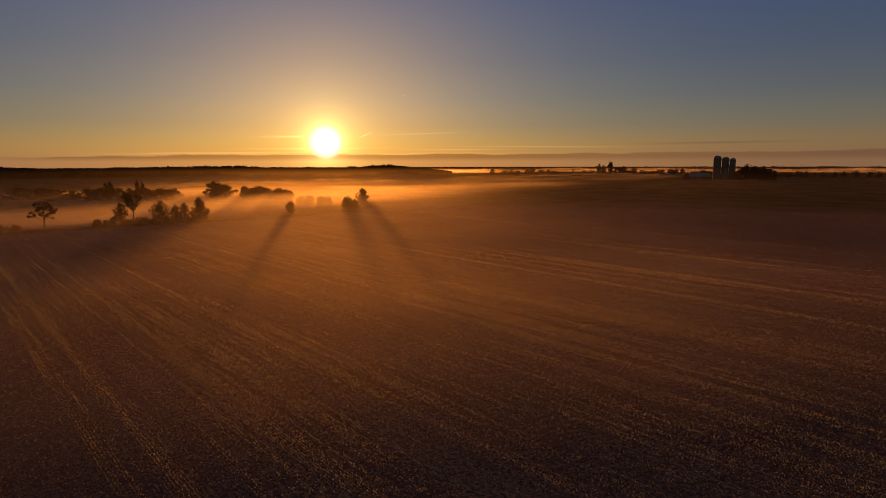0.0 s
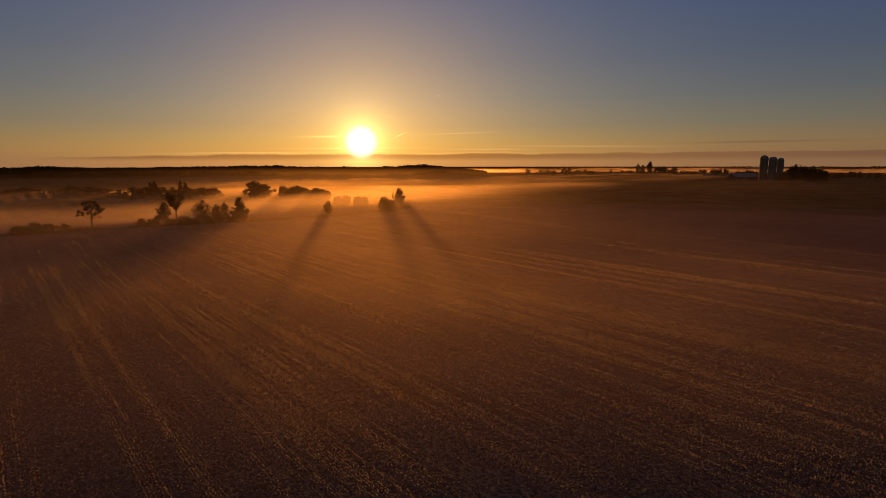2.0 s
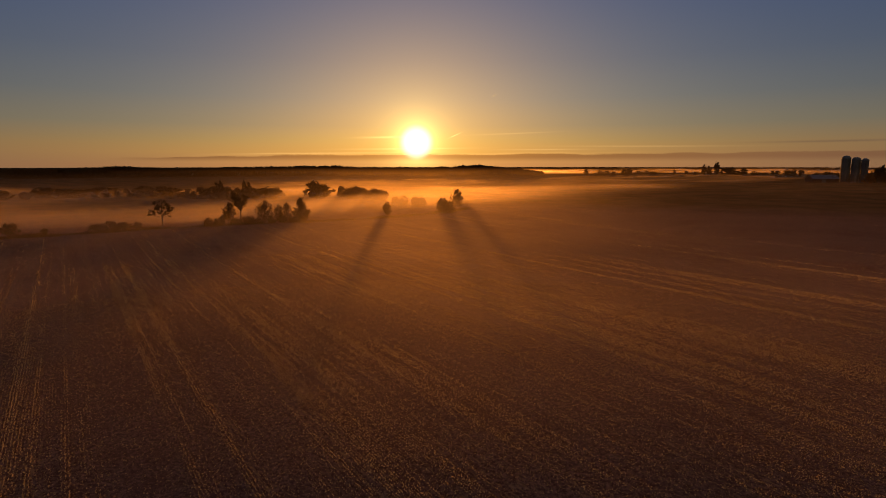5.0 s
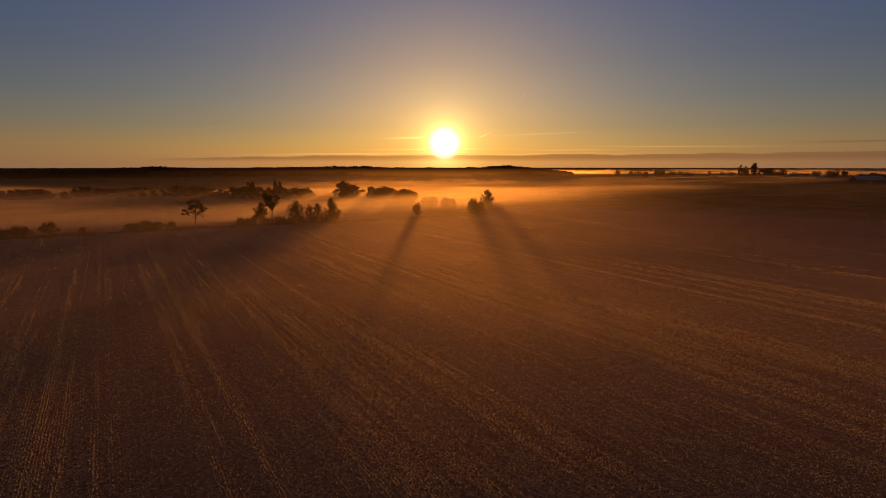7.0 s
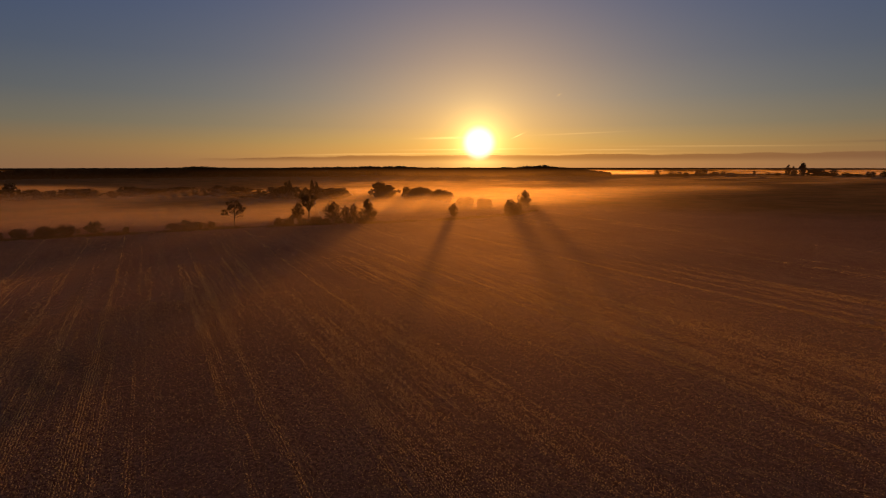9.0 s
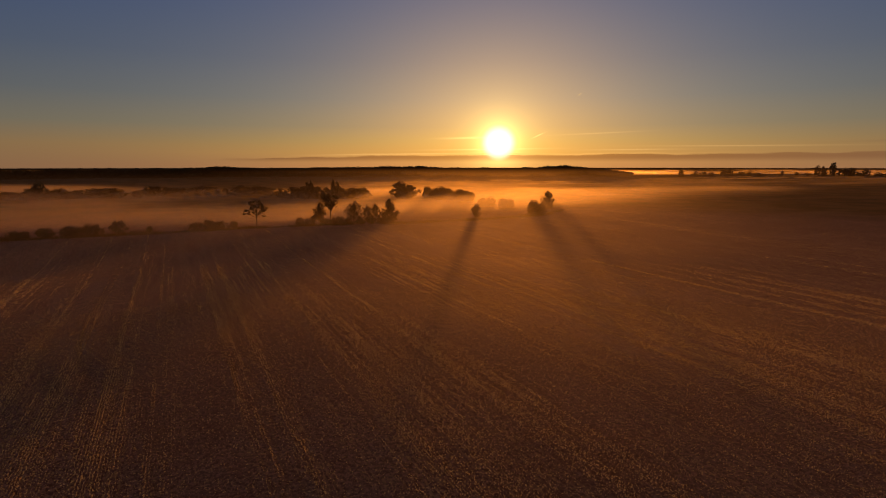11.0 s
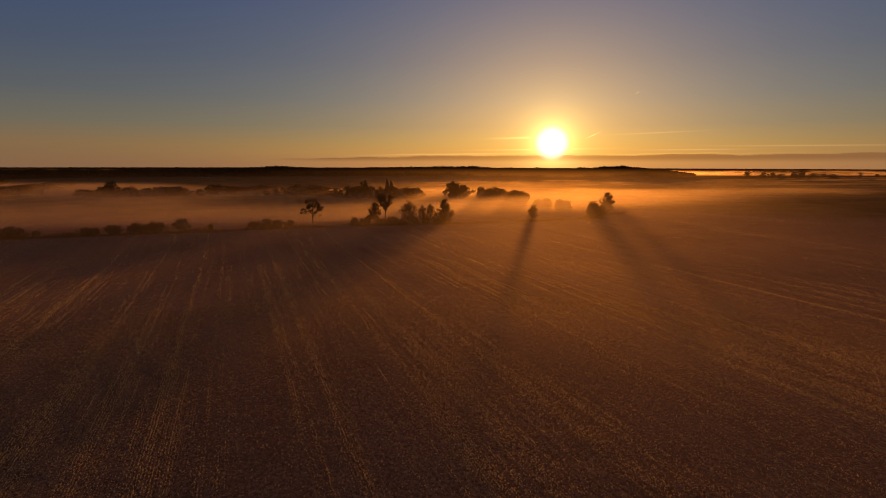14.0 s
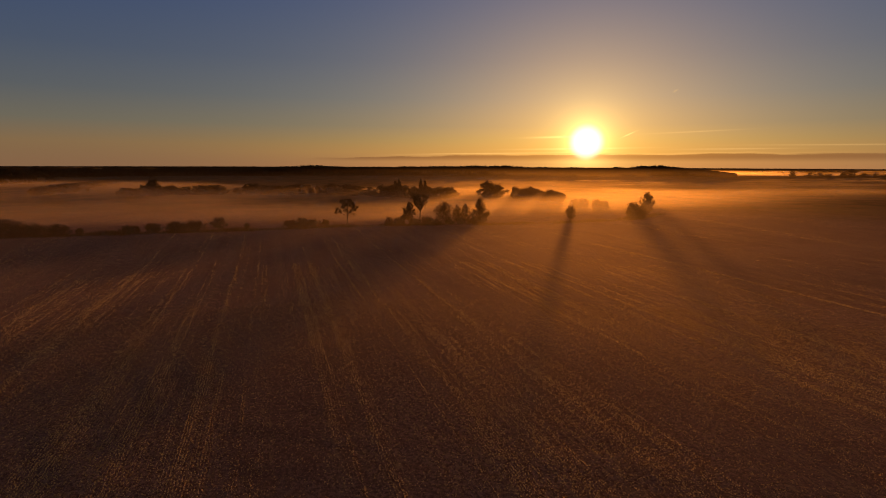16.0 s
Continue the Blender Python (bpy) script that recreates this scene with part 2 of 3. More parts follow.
def mist_material(name, away, gap):
    """Droplets between two sheets: mostly clear, passing low sunlight on forwards. away: metres towards the sun; gap: metres to the next sheet."""
    m, g, out = material(name)
    at = g.node("ShaderNodeTexCoord").outputs["Object"]
    uv = g.node("ShaderNodeSeparateXYZ")
    g.link(g.node("ShaderNodeUVMap", uv_map="lie").outputs[0], uv.inputs[0])
    side = g.math("MULTIPLY", uv.outputs[0], 1000.0)      # metres to the right of the sun's line
    up = g.math("MULTIPLY", uv.outputs[1], 20.0)          # metres over the ground
    streaks = g.noise(at, 1.0, 3.0, 0.55, (0.018, 0.018, 0.30))
    banks = g.noise(at, 1.0, 2.0, 0.5, (0.006, 0.006, 0.05))
    amount = g.span(g.math("ADD", g.math("MULTIPLY", streaks, 0.5), g.math("MULTIPLY", banks, 0.5)), 0.36, 0.64, 0.35, 1.5)
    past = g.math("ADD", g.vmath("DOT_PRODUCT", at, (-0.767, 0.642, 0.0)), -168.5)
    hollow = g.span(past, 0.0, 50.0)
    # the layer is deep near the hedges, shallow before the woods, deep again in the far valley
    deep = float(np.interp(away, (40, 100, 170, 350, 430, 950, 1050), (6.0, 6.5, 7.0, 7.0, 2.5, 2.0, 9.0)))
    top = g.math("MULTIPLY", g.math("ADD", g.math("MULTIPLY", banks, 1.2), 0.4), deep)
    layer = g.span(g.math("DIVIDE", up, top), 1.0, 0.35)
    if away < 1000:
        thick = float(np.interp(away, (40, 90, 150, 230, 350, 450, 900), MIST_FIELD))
        # mist and haze thin out to both sides, imitating the sun glow's fall-off
        off_sun = g.math("MULTIPLY", g.span(side, 0.0, 110.0, 1.0, 0.14), g.span(side, -170.0, -40.0, 0.32, 1.0))
        low = g.math("ADD", g.math("MULTIPLY", off_sun, thick), g.math("MULTIPLY", hollow, g.span(side, -330.0, -100.0, MIST_HOLLOW * 0.45, MIST_HOLLOW)))
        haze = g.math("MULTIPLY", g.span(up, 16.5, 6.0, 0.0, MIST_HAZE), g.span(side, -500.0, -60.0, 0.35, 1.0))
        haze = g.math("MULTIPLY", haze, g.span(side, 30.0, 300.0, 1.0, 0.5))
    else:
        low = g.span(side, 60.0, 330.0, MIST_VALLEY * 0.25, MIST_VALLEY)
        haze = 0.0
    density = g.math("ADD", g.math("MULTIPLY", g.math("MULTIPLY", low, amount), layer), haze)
    # it thins out into the ground, so that no sheet shows where it ends
    density = g.math("MULTIPLY", density, g.span(up, 0.0, min(max(gap * 18.0 / (away - 10.0), 0.4), 6.0), 0.0, 1.0, False))
    wide = 1.6 * away + 80.0
    density = g.math("MULTIPLY", density, g.span(g.math("ABSOLUTE", side), wide, wide * 0.85))
    slant = g.math("SQRT", g.math("ADD", 1.0, g.math("POWER", g.math("DIVIDE", side, away), 2.0)))
    depth = g.math("MULTIPLY", g.math("MULTIPLY", density, slant), -gap)
    alpha = g.math("SUBTRACT", 1.0, g.math("POWER", 2.71828, depth), clamp=True)
    # most of the light goes on nearly straight, some to all sides, some back
    ahead = g.node("ShaderNodeBsdfRefraction", distribution="GGX")
    ahead.inputs["IOR"].default_value, ahead.inputs["Roughness"].default_value = 1.5, 0.85
    round_about, back = g.node("ShaderNodeBsdfTranslucent"), g.node("ShaderNodeBsdfDiffuse")
    for b in (ahead, round_about, back):
        b.inputs["Color"].default_value = (0.92, 0.75, 0.60, 1)
    soft = g.node("ShaderNodeMixShader")
    soft.inputs[0].default_value = 0.42
    g.link(round_about.outputs[0], soft.inputs[1])
    g.link(back.outputs[0], soft.inputs[2])
    body = g.node("ShaderNodeMixShader")
    body.inputs[0].default_value = 0.28
    g.link(soft.outputs[0], body.inputs[1])
    g.link(ahead.outputs[0], body.inputs[2])
    mix = g.node("ShaderNodeMixShader")
    g.link(alpha, mix.inputs[0])
    g.link(g.node("ShaderNodeBsdfTransparent").outputs[0], mix.inputs[1])
    g.link(body.outputs[0], mix.inputs[2])
    g.link(mix.outputs[0], out)
    return m


def plain_material(name, a, b, scale, rough, shape=(1, 1, 1), depth=0.02, metal=0.0):
    m, g, out = material(name)
    at = g.node("ShaderNodeTexCoord").outputs["Object"]
    n = g.noise(at, scale, 4.0, 0.6, shape)
    p = principled(g, g.mix(g.span(n, 0.3, 0.7), a, b), rough, n, depth)
    p.inputs["Metallic"].default_value = metal
    g.link(p.outputs[0], out)
    return m


FIELD = field_material()
BARK = bark_material()
LEAVES = leaf_material("autumn leaves", (0.035, 0.026, 0.014), (0.075, 0.05, 0.022), 0.12)
LEAVES_GREEN = leaf_material("dull green leaves", (0.03, 0.03, 0.015), (0.065, 0.055, 0.025), 0.12)
LEAVES_FAR = leaf_material("woodland leaves", (0.035, 0.032, 0.02), (0.06, 0.048, 0.026), 0.15)
LEAVES_RUST = leaf_material("rust-coloured leaves", (0.16, 0.06, 0.02), (0.30, 0.12, 0.03))
STRAW = leaf_material("bright straw", (0.34, 0.235, 0.095), (0.62, 0.44, 0.18), 0.6)
STRAW_OLD = leaf_material("weathered straw", (0.24, 0.15, 0.07), (0.42, 0.275, 0.12), 0.5)
STRAW_DARK = leaf_material("dark stubble", (0.13, 0.072, 0.055), (0.24, 0.135, 0.095), 0.3)
CONCRETE = plain_material("grey silo concrete", (0.09, 0.075, 0.062), (0.15, 0.125, 0.105), 0.6, 0.9, (1, 1, 0.25))
DOME = plain_material("dull galvanised metal", (0.10, 0.09, 0.085), (0.16, 0.15, 0.14), 0.8, 0.7)
BARN_WALL = plain_material("weathered barn boards", (0.045, 0.025, 0.02), (0.08, 0.042, 0.032), 1.5, 0.85, (3, 3, 0.3))
BARN_ROOF = plain_material("pale sheet-metal roof", (0.10, 0.10, 0.11), (0.15, 0.15, 0.16), 0.5, 0.6)
STEEL = plain_material("dark painted steel", (0.05, 0.05, 0.05), (0.1, 0.1, 0.1), 2.0, 0.5)

# ---------------------------------------------------------------- meshes


def fast_mesh(name, verts, faces, mat, smooth=False):
    me = bpy.data.meshes.new(name)
    verts, faces = np.asarray(verts, np.float32), np.asarray(faces, np.int32)
    me.vertices.add(len(verts))
    me.vertices.foreach_set("co", verts.ravel())
    k = faces.shape[1]
    me.loops.add(faces.size)
    me.loops.foreach_set("vertex_index", faces.ravel())
    me.polygons.add(len(faces))
    me.polygons.foreach_set("loop_start", np.arange(len(faces), dtype=np.int32) * k)
    if smooth:
        me.polygons.foreach_set("use_smooth", np.ones(len(faces), bool))
    me.update(calc_edges=True)
    me.validate()
    me.materials.append(mat)
    return me


def part(name, mesh, parent, label="", at=None):
    ob = new(name, mesh)
    ob.parent = parent
    if at is not None:
        ob.matrix_basis = at
    return tagged(ob, label)


def from_bmesh(name, bm, mat, smooth=False):
    me = bpy.data.meshes.new(name)
    bm.to_mesh(me)
    bm.free()
    me.materials.append(mat)
    if smooth:
        for p in me.polygons:
            p.use_smooth = True
    return me


def ss(a, b, v):
    t = np.clip((v - a) / (b - a), 0, 1)
    return t * t * (3 - 2 * t)


def east_rise(x, y):
    """The long swell of the eastern field."""
    return 5.0 * ss(150, 850, y) * ss(-60, 250, x) * (1 - ss(950, 1300, np.hypot(x, y)))


def ground_z(x, y):
    """The lie of the land."""
    s = (x + 90) * -0.767 + (y - 155) * 0.642      # past the fence line
    a = (x + 90) * 0.642 + (y - 155) * 0.767       # along it
    z = ((0.6 + 1.7 * (1 - ss(-90, 10, a))) * ss(-45, 0, s) - 3.0 * ss(2, 60, s)) * (1 - ss(60, 190, a)) * (1 - ss(350, 800, s))
    return z + east_rise(x, y) - 4.0 * ss(1000, 1500, np.hypot(x, y))


def build_ground():
    radii = np.concatenate([[0.0], np.geomspace(6, 4950, 190)])
    turns = np.linspace(0, 2 * np.pi, 361)[:-1]
    r, a = np.meshgrid(radii, turns, indexing="ij")
    x, y = r * np.sin(a), r * np.cos(a)
    z = ground_z(x, y) + 0.12 * np.sin(x * 0.043 + 1.7 * np.sin(y * 0.021)) * np.cos(y * 0.037) * ss(30, 90, r)
    v = np.stack([x, y, z], -1).reshape(-1, 3)
    n, k = len(radii), len(turns)
    i, j = np.meshgrid(np.arange(n - 1), np.arange(k), indexing="ij")
    q = np.stack([i * k + j, i * k + (j + 1) % k, (i + 1) * k + (j + 1) % k, (i + 1) * k + j], -1).reshape(-1, 4)[:, ::-1]
    ob = new("ground", fast_mesh("ground", v, q, FIELD, True))
    tagged(ob, "brown harvested field with straw stubble rows, meadows beyond", "field", kind="structure")


build_ground()


# light passes through all the sheets on its way
scene.cycles.transparent_max_bounces = 96

# droplets in each metre of air, set by wanted brightness: over the field by distance, in the hollow, high up, in the
# far valley
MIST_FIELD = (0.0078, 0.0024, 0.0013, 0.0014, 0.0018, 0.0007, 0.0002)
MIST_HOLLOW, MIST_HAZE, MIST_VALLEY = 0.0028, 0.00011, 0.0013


def build_mist():
    """Sheets of mist that stand across the sun's way, thin enough to see through."""
    stops = [*range(30, 112, 4), *range(117, 195, 7), 201, 212, 224, 237, 250, 263, 275, 287, 299, 311, 323, 335, 347, 360, 388, 420, 455, 495, 540, 590, 650, 720, 1050, 1250, 1500, 1900]
    ahead, right = Vector((-math.sin(SUN_AZ), math.cos(SUN_AZ))), Vector((math.cos(SUN_AZ), math.sin(SUN_AZ)))
    for n, away in enumerate(stops):
        gap = (stops[min(n + 1, len(stops) - 1)] - stops[max(n - 1, 0)]) / 2
        wide = 1.6 * away + 80.0
        side, up = np.linspace(-wide, wide, 81), np.array([-0.3, 0.0, 1.0, 2.0, 3.5, 5.0, 7.0, 10.0, 13.0, 16.8])
        i, j = np.meshgrid(np.arange(80), np.arange(len(up) - 1), indexing="ij")
        x, y = ahead.x * away + right.x * side, ahead.y * away + right.y * side
        v = np.stack([np.repeat(x, len(up)), np.repeat(y, len(up)), (ground_z(x, y)[:, None] + up).ravel()], 1)
        k = i * len(up) + j
        f = np.stack([k, k + len(up), k + len(up) + 1, k + 1], -1).reshape(-1, 4)
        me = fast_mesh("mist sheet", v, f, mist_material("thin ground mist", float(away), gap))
        lie = np.stack([np.repeat(side, len(up)) / 1000.0, np.tile(up, len(side)) / 20.0], 1)
        me.uv_layers.new(name="lie").data.foreach_set("uv", lie[f.ravel()].astype(np.float32).ravel())
        tagged(new("mist_bank", me), "thin bank of pale ground mist over the fields", "mist", "ground mist", "stuff")


build_mist()

# ---------------------------------------------------------------- trees


def tube(points, radii, sides=6):
    """Rings along a bent line, tapering."""
    points = np.asarray(points, float)
    ways = np.gradient(points, axis=0)
    verts, faces = [], []
    for i, (p, w, r) in enumerate(zip(points, ways, radii)):
        w = w / (np.linalg.norm(w) + 1e-9)
        u = np.cross(w, (0.31, 0.95, 0.05))
        u /= np.linalg.norm(u) + 1e-9
        v = np.cross(w, u)
        for k in range(sides):
            t = 2 * np.pi * k / sides
            verts.append(p + r * (u * np.cos(t) + v * np.sin(t)))
        if i:
            a, b = (i - 1) * sides, i * sides
            faces += [(a + k, a + (k + 1) % sides, b + (k + 1) % sides, b + k) for k in range(sides)]
    return verts, faces


def joined(tubes):
    verts, faces = [], []
    for v, f in tubes:
        n = len(verts)
        verts += v
        faces += [tuple(i + n for i in q) for q in f]
    return verts, faces


def leaf_cards(rng, centres, size, spread):
    """Small bent leaf sprays, two triangles each, round the given places."""
    n = len(centres)
    c = centres + rng.normal(0, spread, (n, 3))
    a = rng.normal(0, 1, (n, 3))
    a /= np.linalg.norm(a, axis=1, keepdims=True)
    b = np.cross(a, rng.normal(0, 1, (n, 3)))
    b /= np.linalg.norm(b, axis=1, keepdims=True)
    s = size * rng.uniform(0.55, 1.3, (n, 1))
    fold = np.cross(a, b) * s * 0.25
    v = np.stack([c - a * s * 0.5, c + b * s * 0.42 + fold, c + a * s * 0.6, c - b * s * 0.38 + fold], 1).reshape(-1, 3)
    i = np.arange(n)[:, None] * 4
    f = np.concatenate([i + np.array([[0, 1, 2]]), i + np.array([[0, 2, 3]])], 1).reshape(-1, 3)
    return v, f


PROFILES = {
    # height of the crown's parts and their half width, as shares of the tree
    "loner": [(0.40, 0.0), (0.43, 0.75), (0.52, 1.0), (0.66, 0.95), (0.82, 0.72), (1.0, 0.25)],
    "vase": [(0.50, 0.2), (0.60, 0.45), (0.72, 0.75), (0.85, 1.0), (0.95, 1.0), (1.0, 0.7)],
    "oval": [(0.2, 0.35), (0.33, 0.9), (0.5, 1.0), (0.75, 0.75), (0.92, 0.4), (1.0, 0.1)],
    "slim": [(0.14, 0.4), (0.34, 1.0), (0.6, 0.9), (0.85, 0.55), (1.0, 0.1)],
    "cone": [(0.08, 0.8), (0.25, 1.0), (0.45, 0.85), (0.7, 0.55), (0.9, 0.25), (1.0, 0.05)],
    "round": [(0.0, 0.6), (0.2, 0.9), (0.5, 1.0), (0.76, 0.78), (0.92, 0.42), (1.0, 0.08)],
    "bush": [(0.0, 0.85), (0.3, 1.0), (0.6, 0.9), (0.85, 0.6), (1.0, 0.25)],
}


def build_tree(name, style, height, width, seed, leaves, size, mat, label, limbs=22, sparse=0.0, sides=6):
    """A tree at the origin: trunk, limbs that reach into the crown's outline, sprays of leaves along them."""
    rng = np.random.default_rng(seed)
    prof = np.array(PROFILES[style])
    half = width / 2
    reach = lambda h: np.interp(h, prof[:, 0], prof[:, 1]) * half
    lean = rng.normal(0, 0.02, 2) * height
    low = prof[0, 0]
    girth = (0.022 if style != "bush" else 0.03) * height + 0.04
    top = 0.93 if style != "vase" else 0.72
    steps = np.linspace(-0.04, top, 9)
    wob = np.cumsum(rng.normal(0, 0.006, (9, 2)), 0) * height
    spine = np.stack([lean[0] * steps + wob[:, 0], lean[1] * steps + wob[:, 1], steps * height], 1)
    stems = [tube(spine, girth * (1.05 - steps / 1.02) ** 0.8 * np.where(steps < 0.02, 1.5, 1.0), sides)]
    at = lambda h: np.array([np.interp(h, steps, spine[:, k]) for k in range(3)])
    arms, spots = [], []
    for i in range(limbs):
        h1 = low + (1.0 - low) * ((i + 0.5) / limbs) ** 0.85 * 0.98
        turn = i * 2.39996 + rng.uniform(-0.5, 0.5)
        out = reach(h1) * rng.uniform(0.6, 1.06)
        rise = {"vase": 0.24, "loner": 0.10, "cone": 0.10}.get(style, 0.2) * rng.uniform(0.6, 1.3)
        h0 = np.clip(h1 - rise - 0.25 * out / height, max(low * 0.85, 0.03), top - 0.02)
        a, b = at(h0), at(min(h1, top)) * (1, 1, 0) + (out * math.cos(turn), out * math.sin(turn), h1 * height)
        mid = a * 0.5 + b * 0.5 + (0, 0, (-0.04 if style == "vase" else 0.03) * height) + rng.normal(0, 0.05 * width / 2, 3)
        t = np.linspace(0, 1, 6)[:, None]
        line = (1 - t) ** 2 * a + 2 * t * (1 - t) * mid + t * t * b
        r0 = girth * 0.42 * (1.0 - 0.6 * h0)
        arms.append(tube(line, np.linspace(r0, 0.012, 6), max(sides - 2, 3)))
        for t1 in np.linspace(0.35, 1.0, 5):
            p = (1 - t1) ** 2 * a + 2 * t1 * (1 - t1) * mid + t1 * t1 * b
            w = rng.normal(0, 1, 3)
            w[2] = abs(w[2]) * (0.9 if style != "loner" else 0.2)
            q = p + w / np.linalg.norm(w) * (0.17 * width * rng.uniform(0.6, 1.2)) * (1.15 - 0.4 * t1)
            k = np.hypot(q[0], q[1]) / max(reach(np.clip(q[2] / height, low, 1.0)) * 1.08, 0.05)
            if k > 1:
                q[:2] /= k
            q[2] = min(q[2], height)
            arms.append(tube([p, (p + q) / 2 + rng.normal(0, 0.02 * width, 3), q], (0.03 + r0 * 0.25, 0.02 + r0 * 0.12, 0.008), 3))
            if rng.random() > sparse:
                spots += [p + (q - p) * s for s in (0.45, 0.75, 1.0, 1.05)]
    spots = np.array(spots)
    share = 0.12 + (reach(np.clip(spots[:, 2] / height, low, 1.0)) / half) ** 2
    pick = spots[rng.choice(len(spots), leaves, p=share / share.sum())]
    v, f = leaf_cards(rng, pick, size, (0.022 if style in ("loner", "vase") else 0.036) * width + 0.05)
    v[:, 2] = np.maximum(v[:, 2], 0.02)
    tree = new(name)
    trunk = part("trunk", fast_mesh("trunk", *joined(stems), BARK, True), tree)
    part("limbs", fast_mesh("limbs", *joined(arms), BARK, True), trunk)
    part("crown", fast_mesh("crown", v, f, mat), tree)
    return tagged(tree, label, "bush" if style == "bush" else "tree")


def stand(ob, x, y, turn=0.0, sink=0.05):
    ob.matrix_basis = pose(x, y, float(ground_z(x, y)) - sink, 0, 0, turn)
    return ob


# the trees along the fence line
x, y, h, w = [
    (-103.6, 143.5, 8.2, 6.8),
][0]
stand(build_tree("tree", "loner", h, w * 1.15, 11, 2200, 0.24, LEAVES, "lone open-crowned tree with thin autumn leaves at the field edge", 14, 0.45), x - 0.8, y - 0.5, 40)
x, y, h, w = [
    (-89.8, 159.5, 9.7, 6.2),
][0]
stand(build_tree("tree", "vase", h, w * 1.05, 8, 2400, 0.24, LEAVES, "tall bare-trunked tree with a flat spreading top", 34, 0.15), x, y)
GROUP = "trees of the fence-line clump"
for n, (x, y, h, w) in enumerate([
    (-92.5, 156.7, 6.5, 4.5), (-84.0, 162.6, 6.6, 6.0),
]):
    tagged(stand(build_tree("tree", "oval", h * 1.04, w * 1.02, 30 + n, 2600, 0.25, LEAVES, "half-leafless rounded tree among bushes on the fence line", 30, 0.15), x, y), group=GROUP)
for n, (x, y, h, w) in enumerate([
    (-81.0, 166.3, 5.7, 2.9), (-78.4, 166.5, 6.3, 3.3),
]):
    tagged(stand(build_tree("tree", "slim", h, w * 1.08, 40 + n, 1700, 0.24, LEAVES, "slim upright tree with thinning leaves on the fence line", 24, 0.15), x, y), group=GROUP)
for n, (x, y, h, w) in enumerate([
    (-74.2, 167.3, 7.6, 5.8),
]):
    tagged(stand(build_tree("tree", "cone", h, w * 1.05, 50 + n, 4600, 0.27, LEAVES_GREEN, "full cone-shaped tree at the clump's end", 36), x, y), group=GROUP)
for n, (x, y, h, w) in enumerate([
    (-52.0, 186.9, 5.5, 3.1),
]):
    stand(build_tree("tree", "oval", h, w, 60 + n, 1500, 0.28, LEAVES, "small leafy tree standing alone in the mist", 20), x, y)
for n, (x, y, h, w) in enumerate([
    (-36.4, 207.8, 5.6, 4.7), (-33.7, 209.3, 4.5, 3.0), (-35.4, 242.4, 7.7, 4.7),
]):
    tagged(stand(build_tree("tree", "round", h, w * 1.2, 70 + n, 4200, 0.3, LEAVES_GREEN, "dense round tree rising out of the mist", 28), x, y), group="round trees in the mist")
BUSHES = [(x, y, h * 1.12, w * 1.3) for x, y, h, w in [
    (-97.3, 153.8, 2.2, 2.1), (-95.2, 154.0, 1.9, 1.4), (-93.0, 154.1, 2.8, 1.6), (-87.6, 158.4, 3.3, 2.3),
    (-86.1, 159.2, 2.9, 2.6), (-90.7, 156.6, 2.6, 2.3), (-152.0, 82.0, 3.5, 4.2), (-148.1, 85.6, 2.1, 6.0),
    (-142.1, 92.3, 1.1, 1.5), (-135.4, 101.2, 1.2, 1.9), (-133.2, 104.3, 1.6, 3.5), (-130.0, 108.5, 1.7, 4.4),
    (-128.0, 111.8, 2.1, 4.2), (-124.8, 116.4, 2.9, 3.1), (-121.3, 122.4, 1.3, 1.2), (-115.7, 132.0, 1.6, 2.8),
    (-113.8, 135.0, 2.1, 4.0), (-112.3, 138.2, 1.7, 2.8), (-110.4, 141.0, 1.6, 1.9),
]]
BUSHES += [(-90.5, 158.2, 2.6, 3.4), (-88.2, 160.6, 3.0, 3.2), (-85.2, 161.6, 2.7, 3.6), (-82.6, 164.0, 3.1, 3.4), (-80.0, 166.0, 2.9, 3.0), (-77.2, 167.2, 2.6, 3.2),
           (-75.6, 167.9, 2.4, 2.8), (-94.4, 155.6, 2.3, 3.0), (-127.6, 106.0, 2.6, 4.0), (-134.0, 98.0, 1.8, 3.2), (-143.5, 88.4, 2.4, 5.0), (-148.8, 83.0, 3.4, 5.2)]
for n, (x, y, h, w) in enumerate(BUSHES):
    h *= 0.7 if -92 < x < -75 else 1.0
    tagged(stand(build_tree("bush", "bush", h, w, 80 + n, int(500 + 220 * w), 0.25, LEAVES_GREEN if n % 3 else LEAVES, "dark low bush on the overgrown fence line", 14), x, y), group="fence-line bushes")


